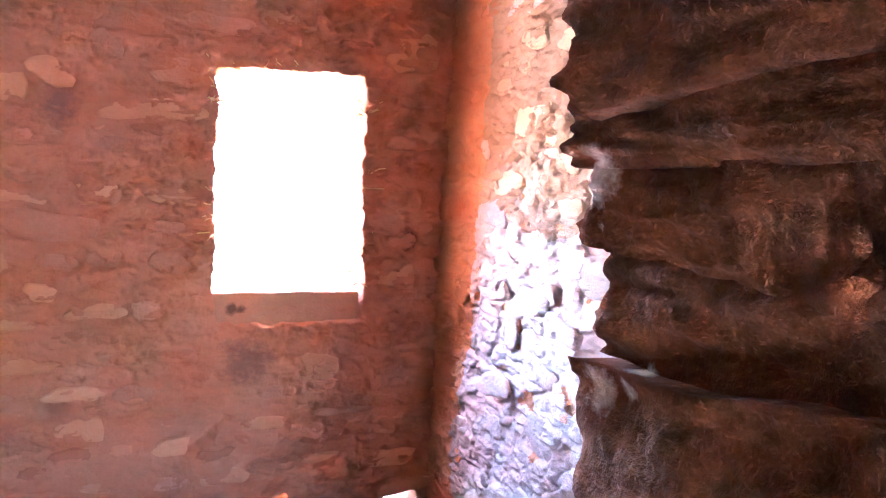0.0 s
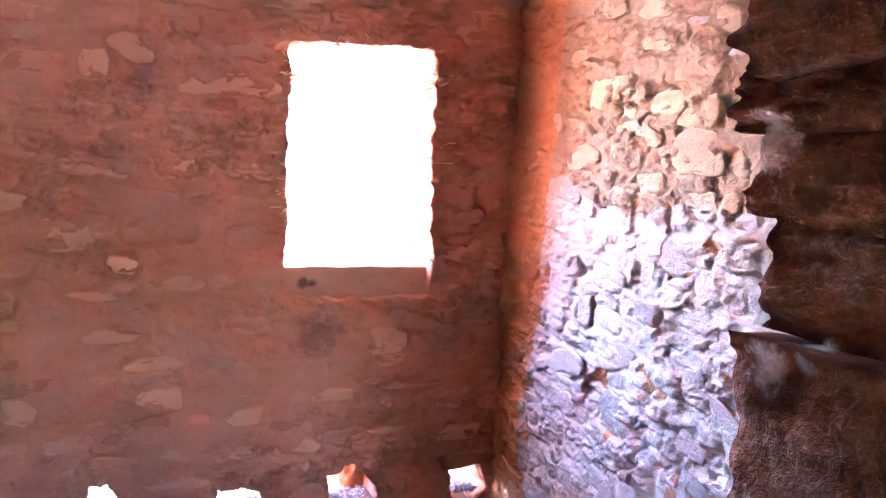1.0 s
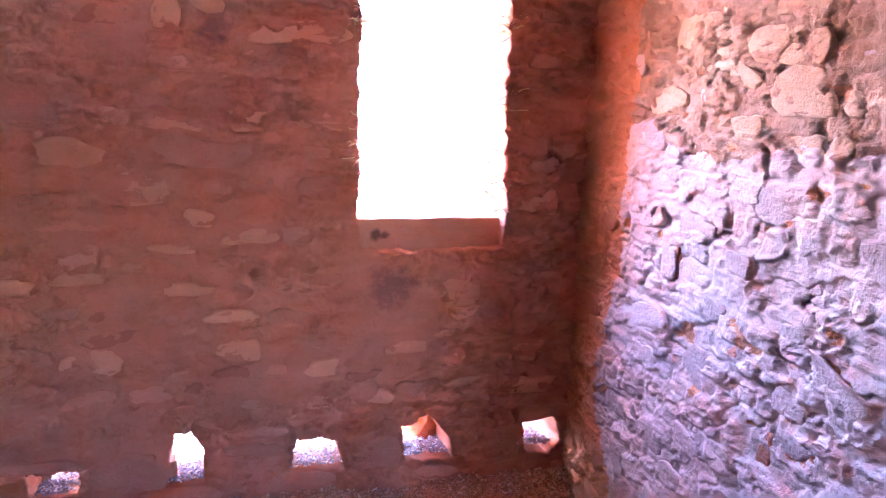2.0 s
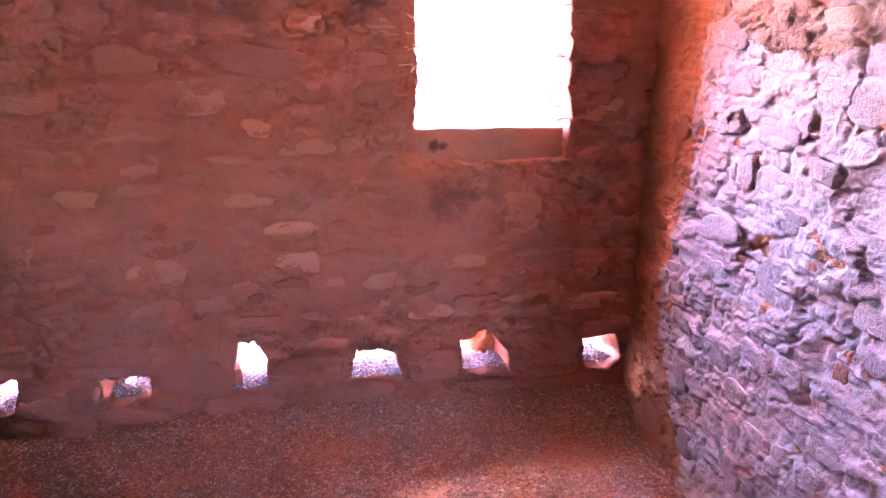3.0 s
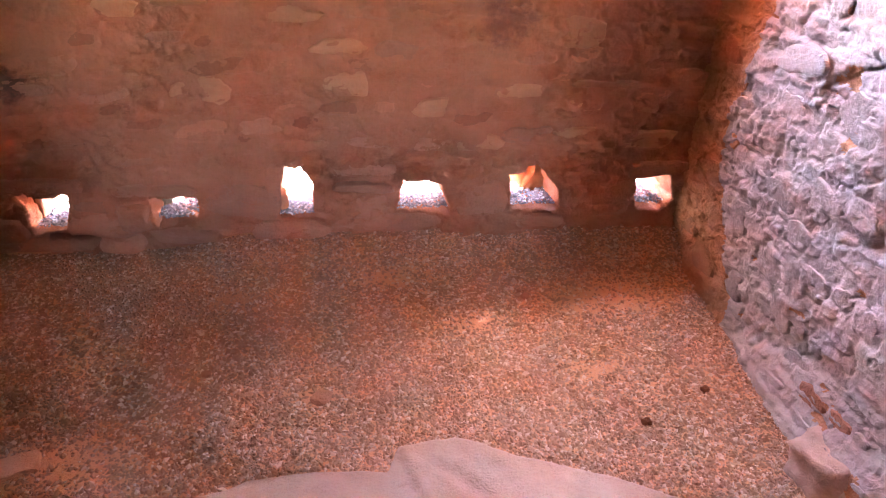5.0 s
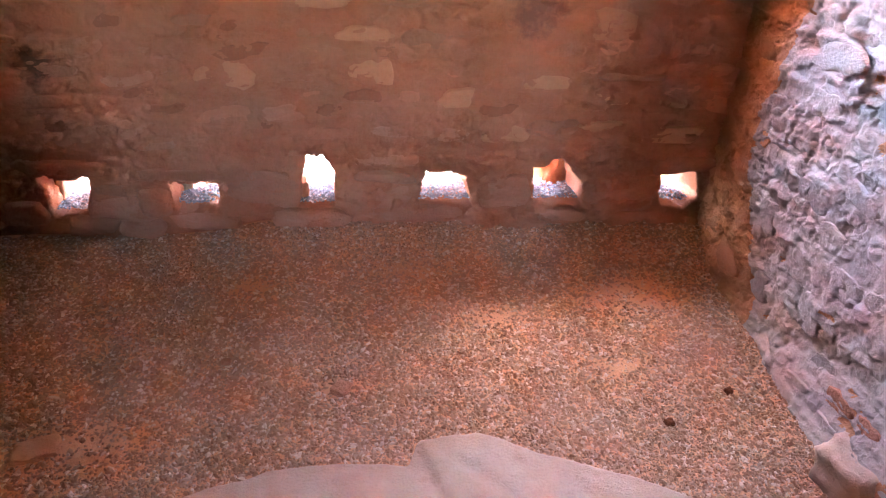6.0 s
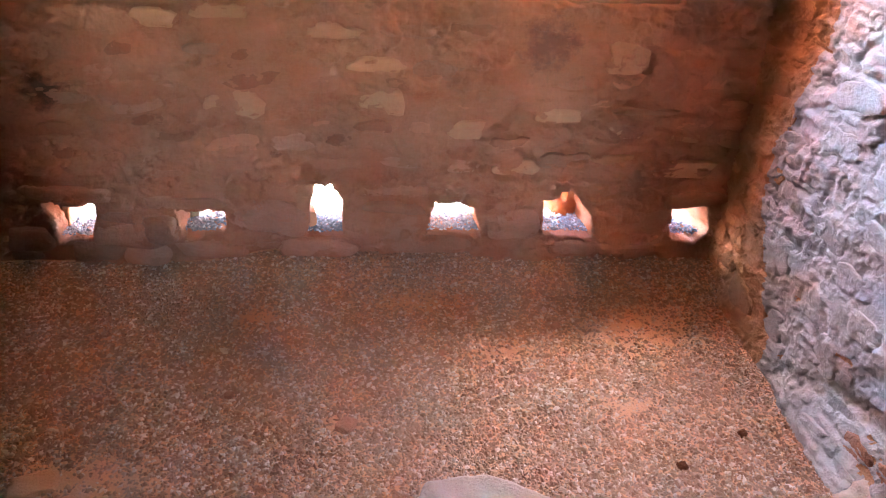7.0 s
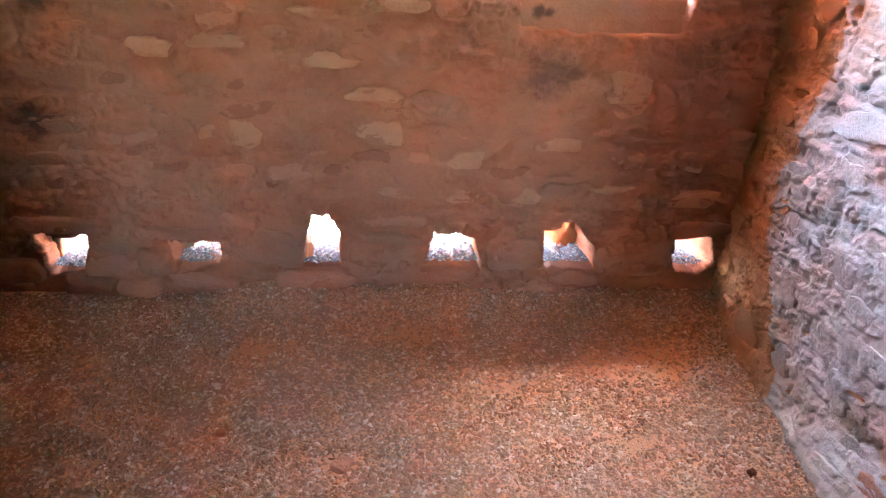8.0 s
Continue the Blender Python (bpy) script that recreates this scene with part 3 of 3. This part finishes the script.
def outside_z(x, y):
    beyond = step(3.42, 3.6, y)
    return -0.14 * (1 - beyond) + beyond * 0.09 + 0.02 * fbm(x, y, 31, 0.5, 3) + 0.5 * step(5.2, 7.5, y) + 1.3 * step(7.5, 10.5, y) + 6.0 * step(11, 60, y) + 0.25 * fbm(x, y, 32, 3.0, 4) * step(5, 8, y)


verts = list(map(tuple, np.stack([ou, ov, outside_z(ou, ov)], -1).reshape(-1, 3)))
n = len(OY)
faces = [(i * n + j, (i + 1) * n + j, (i + 1) * n + j + 1, i * n + j + 1) for i in range(len(OX) - 1) for j in range(n - 1)]
tagged(new("ground", mesh_of("ground", verts, faces, outside_mat)), "sunlit pale desert ground rising beyond the wall", "ground", kind="structure")

# Unseen wall, added to block sky and send orange light through the window.
verts, faces = [], []
WY, WZ = np.arange(FACE + THICK, 6.4, 0.03), np.arange(0.0, 2.9, 0.03)
wu, wv = np.meshgrid(WY, WZ, indexing="ij")
wing_height = 0.9 * relief(wu, wv, 120)
sheet(WY, WZ, lambda u, v, backward: np.stack([-3.0 + wing_height, u, v - 0.1 - 0.5 * step(5.2, 6.4, u) * v / 2.9], -1), [], 0.3, 9, verts, faces)
box(-3.45, FACE + THICK, -0.2, -3.05, 6.38, 2.2, verts, faces)
tagged(new("wall_wing", mesh_of("wall_wing", verts, faces, orange_rock)), "red rubble wing wall, unseen, added outside to tint the window light", "wall", kind="structure")

rng = np.random.RandomState(15)
px, py = rng.uniform(-3.2, 0.9, 16000), 3.6 + 1.4 * rng.uniform(0, 1, 16000) ** 1.5
for k, q in enumerate(VENTS):
    x0, x1 = min(p[0] for p in q), max(p[0] for p in q)
    vx, vy = rng.uniform(x0, x1, 1100), rng.uniform(3.325, 3.62, 1100)
    low = sum(sorted(p[1] for p in q)[:2]) / 2 + 0.006
    tagged(scatter("vent_gravel", vx, vy, low + 0.012 * rng.uniform(0, 1, 1100) - 0.15 * (vy - 3.32), rng.uniform(0.0045, 0.009, 1100), outside_gravel, 90 + k), "pale gravel lying on the floor of a vent", "gravel", kind="stuff")
tagged(scatter("outside_gravel", px, py, outside_z(px, py) + 0.004, rng.uniform(0.007, 0.016, 16000), outside_gravel, 16), "sunlit pale gravel along the outer foot of the wall", "gravel", kind="stuff")
lump = tagged(new("orange_boulder", rock("orange_boulder", (0.28, 0.2, 0.34), orange_rock, 3, 11, 0.26, 0.6, 0.7)), "sunlit orange sandstone lump outside a vent", "rock")
lump.matrix_world = pose(-0.31, 3.64, 0.14, 0, 24, 20)
for x, y, z, size, seed, material, words in (
    (-1.965, 3.5, 0.19, (0.05, 0.1, 0.16), 81, cream_stone, "pale stone wedged upright in a vent"),
    (-2.455, 3.45, 0.2, (0.06, 0.12, 0.14), 82, orange_rock, "red-brown stone wedged in a vent"),
    (-1.49, 3.40, 0.19, (0.05, 0.08, 0.08), 83, tan_stone, "small tan stone at the side of a vent"),
):
    wedge = tagged(new("vent_stone", rock("vent_stone", size, material, seed, 7, 0.16, 0.75)), words, "rock")
    wedge.matrix_world = pose(x, y, z, 0, 6, 15)
boulders = [rock("boulder", (1, 1, 0.7), outside_mat, 30 + k, 4, 0.16, 0.5) for k in range(4)]
picker = random.Random(21)
for k in range(26):
    x, y = picker.uniform(-4, 5), picker.uniform(6.5, 13)
    size = picker.uniform(0.25, 0.8)
    ob = tagged(new("boulder", boulders[k % 4]), "sun-bleached sandstone boulder on the slope outside", "rock", "boulders on the slope")
    ob.matrix_world = pose(x, y, float(outside_z(np.array(x), np.array(y))) + size * 0.15, 0, 0, picker.uniform(0, 360)) @ Matrix.Diagonal((size, size, size, 1))


def shrub(x, y, size, seed):
    pick = random.Random(seed)
    base = float(outside_z(np.array(x), np.array(y)))
    top = tagged(new("shrub"), "grey-green desert shrub on the slope outside", "shrub", "shrubs on the slope")
    top.matrix_world = pose(x, y, base)
    verts, faces = [], []
    for k in range(7):
        a, lean = k * 0.9, pick.uniform(0.3, 0.8)
        tip = Vector((math.cos(a) * lean * size, math.sin(a) * lean * size, size * pick.uniform(0.6, 0.9)))
        n = len(verts)
        for q, r in ((Vector((0, 0, -0.05)), 0.02 * size), (tip * 0.5 + Vector((0, 0, 0.05)), 0.012 * size), (tip, 0.005 * size)):
            verts += [tuple(q + Vector((math.cos(b) * r, math.sin(b) * r, 0))) for b in (0, 2.1, 4.2)]
        faces += [(n + 3 * r + c, n + 3 * r + (c + 1) % 3, n + 3 * r + 3 + (c + 1) % 3, n + 3 * r + 3 + c) for r in (0, 1) for c in range(3)]
    part("branches", mesh_of("branches", verts, faces, straw_mat), top)
    verts, faces = [], []
    for k in range(420):
        d = Vector((pick.gauss(0, 1), pick.gauss(0, 1), abs(pick.gauss(0, 1)))).normalized() * size * pick.uniform(0.45, 1.0) * (0.8 + 0.3 * math.sin(k))
        a, w = Vector((pick.gauss(0, 1), pick.gauss(0, 1), pick.gauss(0, 1))).normalized() * 0.05 * size, Vector((pick.gauss(0, 1), pick.gauss(0, 1), 1)).normalized() * 0.07 * size
        n = len(verts)
        verts += [tuple(d - w), tuple(d + a), tuple(d + w), tuple(d - a)]
        faces.append((n, n + 1, n + 2, n + 3))
    part("foliage", mesh_of("foliage", verts, faces, leaf_mat), top)


for k, (x, y, size) in enumerate(((-0.2, 9.5, 0.5), (0.9, 10.5, 0.6), (0.5, 8.2, 0.35), (2.4, 9.0, 0.5))):
    shrub(x, y, size, 40 + k)

# ---- window sill block and straw in the mud ----
SX, ST = np.arange(-0.81, -0.09, 0.008), np.linspace(0, 1, 40)
su, st = np.meshgrid(SX, ST, indexing="ij")
sy = FACE + 0.022 + 0.37 * step(0.28, 1.0, st) + 0.006 * fbm(su, st, 91, 0.1, 3)
sz = 1.03 + 0.192 * step(0.0, 0.32, st) + 0.005 * fbm(su, st, 92, 0.12, 3) - 0.004 * step(0.35, 1.0, st)
verts = list(map(tuple, np.stack([su, sy, sz], -1).reshape(-1, 3)))
n = len(ST)
faces = [(i * n + j, (i + 1) * n + j, (i + 1) * n + j + 1, i * n + j + 1) for i in range(len(SX) - 1) for j in range(n - 1)]
window_sill = part("window_sill", mesh_of("window_sill", verts, faces, sill_mat), wall_north, "recessed red mud sill block with a hollow's shade painted on")
verts, faces = [], []
pick = random.Random(8)
for cx, cz, spread, count in ((-0.735, 2.085, 0.035, 60), (-0.43, 2.097, 0.06, 50), (-0.6, 2.09, 0.08, 30), (-0.755, 1.97, 0.03, 40), (-0.748, 1.6, 0.15, 40), (-0.18, 2.0, 0.06, 40), (-0.17, 1.5, 0.25, 60)):
    for k in range(count):
        x, z = cx + pick.uniform(-spread, spread) * (0.2 if abs(cz - 2.1) > 0.05 else 1), cz + pick.uniform(-spread, spread) * (0.2 if abs(cz - 2.1) < 0.05 else 1)
        y, length = FACE + pick.uniform(-0.025, 0.06), pick.uniform(0.03, 0.075)
        d = Vector((pick.uniform(-1, 1), pick.uniform(-0.7, 0.2), pick.uniform(-0.5, 0.5))).normalized() * length
        bend = Vector((0, 0, pick.uniform(-0.012, 0.012)))
        n = len(verts)
        for q in (Vector((x, y, z)), Vector((x, y, z)) + d * 0.5 + bend, Vector((x, y, z)) + d):
            verts += [tuple(q + Vector((0.001, 0, 0.0028))), tuple(q + Vector((0, 0.0026, -0.002))), tuple(q + Vector((0, -0.0026, -0.002)))]
        faces += [(n + 3 * r + c, n + 3 * r + (c + 1) % 3, n + 3 * r + 3 + (c + 1) % 3, n + 3 * r + 3 + c) for r in (0, 1) for c in range(3)]
tagged(part("straw", mesh_of("straw", verts, faces, straw_mat), wall_north, "dry straw ends sticking out of the mud"), kind="stuff")

# ---- loose rocks along the foot of the side wall and on the floor ----
for x, y, size, turn, seed, material, words in (
    (0.110, 1.945, (0.2, 0.17, 0.13), 20, 51, slab_mat, "dusty pink loose rock against the side wall"),
    (-2.17, 2.22, (0.12, 0.08, 0.02), 15, 58, dirt, "flat stone half buried in orange dirt"),
    (-0.079, 2.322, (0.025, 0.022, 0.022), 15, 59, jamb_stone, "small dark loose stone on the gravel"),
    (-1.33, 2.40, (0.06, 0.05, 0.025), 60, 60, red_stone, "small red flat stone on the gravel"),
    (-0.55, 2.9, (0.03, 0.025, 0.02), 30, 61, red_stone, "small red loose stone on the gravel"),
    (-1.0, 2.75, (0.026, 0.02, 0.018), 70, 62, red_stone, "small red loose stone on the gravel"),
    (-0.33, 2.2, (0.03, 0.026, 0.02), 10, 63, jamb_stone, "small brown loose stone on the gravel"),
    (-1.7, 2.55, (0.03, 0.022, 0.02), 10, 64, red_stone, "small red loose stone on the gravel"),
):
    ob = tagged(new("loose_rock", rock("loose_rock", size, material, seed, 8 if size[0] > 0.05 else 2, 0.17, 0.75)), words, "rock")
    ob.matrix_world = pose(x, y, float(floor_z(np.array(x), np.array(y))) + size[2] * 0.28, 0, 0, turn)

# ---- stacked slabs of the doorway's jamb ----
jamb = [
    (2.06, 2.15, -0.70), (1.965, 2.07, -0.70), (1.866, 1.975, -0.757), (1.813, 1.872, -0.738), (1.735, 1.82, -0.722), (1.645, 1.745, -0.69),
    (1.515, 1.652, -0.722), (1.42, 1.53, -0.694), (1.31, 1.43, -0.712), (1.19, 1.32, -0.695), (1.05, 1.20, -0.72), (0.92, 1.06, -0.70),
    (0.78, 0.93, -0.715), (0.64, 0.79, -0.69), (0.48, 0.65, -0.715), (0.31, 0.49, -0.70), (0.15, 0.32, -0.72), (-0.02, 0.16, -0.71)]
verts, faces = [], []
JY, JZ = np.arange(0.3, 0.9601, 0.008), np.arange(0.0, 2.16, 0.008)
ju, jv = np.meshgrid(JY, JZ, indexing="ij")
jamb_height = 0.010 * fbm(ju, jv, 131, 0.12, 4, 0.6) + 0.01 * fbm(ju, jv * 2, 132, 0.3, 3) - 0.04 * step(0.9, 0.96, ju)
sheet(JY, JZ, lambda u, v, backward: np.stack([-0.683 - jamb_height, u, v], -1), [], 0.3, 10, verts, faces)
part("jamb_mortar", mesh_of("jamb_mortar", verts, faces, jamb_stone), wall_south, "mud packed between the jamb slabs, in their shade-darkened colour")
pick = random.Random(12)
for k, (z0, z1, x0) in enumerate(jamb):
    split = pick.uniform(0.55, 0.8)
    for n, (ya, yb) in enumerate(((0.30, split), (split, 0.96 + pick.uniform(-0.012, 0.012)))):
        size = (0.3, yb - ya + 0.03, (z1 - z0) * 1.12)
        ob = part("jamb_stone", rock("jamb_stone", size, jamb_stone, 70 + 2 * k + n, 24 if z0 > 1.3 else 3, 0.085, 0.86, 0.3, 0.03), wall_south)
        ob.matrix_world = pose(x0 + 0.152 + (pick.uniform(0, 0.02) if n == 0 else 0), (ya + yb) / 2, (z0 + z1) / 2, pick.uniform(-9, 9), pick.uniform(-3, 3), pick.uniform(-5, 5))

# ---- the stones of the far wall ----
shapes_red, shapes_tan, shapes_side, shapes_mud, shapes_cream, shapes_block = stone_shapes(18, 1, red_stone), stone_shapes(10, 2, tan_stone), stone_shapes(22, 3, side_stone, 1.3, 0.2), stone_shapes(16, 4, mud), stone_shapes(12, 5, cream_stone, 1.3, 0.3), stone_shapes(10, 6, red_stone, 2.2)


def lay_north(u, v, wide, tall, turn, proud, me):
    ob = part("stone", me, wall_north)
    y = FACE - float(sample(north_height, NU, NV, u, v))
    ob.matrix_world = pose(u, y + 0.006, v, 0, turn, 0) @ Matrix.Diagonal((wide, proud, tall, 1))


pick = random.Random(33)
for u, v, wide, tall in SHOWN_PALE:
    lay_north(u, v, wide * 1.05, tall * 1.08, pick.uniform(-3, 3), 0.011, pick.choice(shapes_tan))
for u, v, wide, tall in SHOWN_HIGH + SHOWN_UPPER + SHOWN_MIDDLE:
    lay_north(u, v, wide * 1.05, tall * 1.08, pick.uniform(-4, 4), pick.uniform(0.009, 0.016), pick.choice(shapes_tan if pick.random() < 0.3 else shapes_red))
for u, v, wide, tall in FOOT_COURSE:
    lay_north(u, v, wide * 1.03, tall * 1.06, pick.uniform(-3, 4), 0.022 if u > -1.7 else 0.06 if v < 0.12 else 0.04, pick.choice(shapes_block))
for u, v, wide, tall in LINTELS:
    lay_north(u, v, wide, tall * 1.05, pick.uniform(-3, 3), 0.018, pick.choice(shapes_block))
told = SHOWN + FOOT_COURSE + LINTELS
laid = 0
for u, v, wide, tall, turn in north_stones:
    if laid >= 200 or u < -2.75 or v > 2.5 or pick.random() < 0.35:
        continue
    if any(abs(u - q[0]) < (wide + q[2]) * 0.48 and abs(v - q[1]) < (tall + q[3]) * 0.48 for q in told):
        continue
    if any(u + wide / 2 > x0 + 0.005 and u - wide / 2 < x1 - 0.005 and v + tall / 2 > z0 + 0.005 and v - tall / 2 < z1 - 0.005 for x0, x1, z0, z1 in spans):
        continue
    lay_north(u, v, wide * pick.uniform(0.7, 0.95), tall * 0.9, turn, pick.uniform(0.004, 0.011), pick.choice(shapes_mud if pick.random() < 0.8 else shapes_red))
    laid += 1


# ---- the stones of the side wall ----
# Corner stones, coloured for the warm reflected light there.
shapes_bounce_side = stone_shapes(12, 7, ochre_mud_and_bounce, 1.2, 0.4)


def lay_east(u, v, wide, tall, turn, proud, me):
    ob = part("stone", me, wall_east)
    x = float(east_x(u, v)) - float(sample(east_height, EY, EZ, u, v))
    ob.matrix_world = pose(x + 0.006, u, v, 0, 0, -90) @ pose(0, 0, 0, 0, turn, 0) @ Matrix.Diagonal((wide, proud, tall, 1))


for u, v, wide, tall in BARE:
    shapes = shapes_bounce_side if u > 2.98 - 0.32 * (1 - step(0.0, 0.6, v)) else shapes_cream if v > 1.62 else shapes_side
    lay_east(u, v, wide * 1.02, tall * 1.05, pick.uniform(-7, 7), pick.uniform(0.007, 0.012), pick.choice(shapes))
laid = 0
for u, v, wide, tall, turn in east_stones:
    if laid >= 240 or u < 1.3 or v < 0.05 or pick.random() < 0.35 or any(abs(u - q[0]) < (wide + q[2]) * 0.45 and abs(v - q[1]) < (tall + q[3]) * 0.45 for q in BARE):
        continue
    high = v > 1.62
    shapes = shapes_bounce_side if u > 2.96 - 0.32 * (1 - step(0.0, 0.6, v)) else shapes_cream if high and pick.random() < 0.3 else shapes_side
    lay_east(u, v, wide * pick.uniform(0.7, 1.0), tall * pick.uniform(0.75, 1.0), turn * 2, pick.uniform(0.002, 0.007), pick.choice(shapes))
    laid += 1
# Brown bare patches; red stones also stand in for dark slots and holes.
shapes_bare_and_slots = stone_shapes(3, 11, red_stone, 1.2, 0.3)
for u, v, wide, tall in ((2.61, 1.2, 0.035, 0.12), (2.07, 0.8, 0.05, 0.11), (2.12, 0.12, 0.12, 0.1), (2.26, 1.02, 0.04, 0.04), (2.0, 0.14, 0.1, 0.07)):
    lay_east(u, v, wide, tall, 0, 0.01, pick.choice(shapes_bare_and_slots))
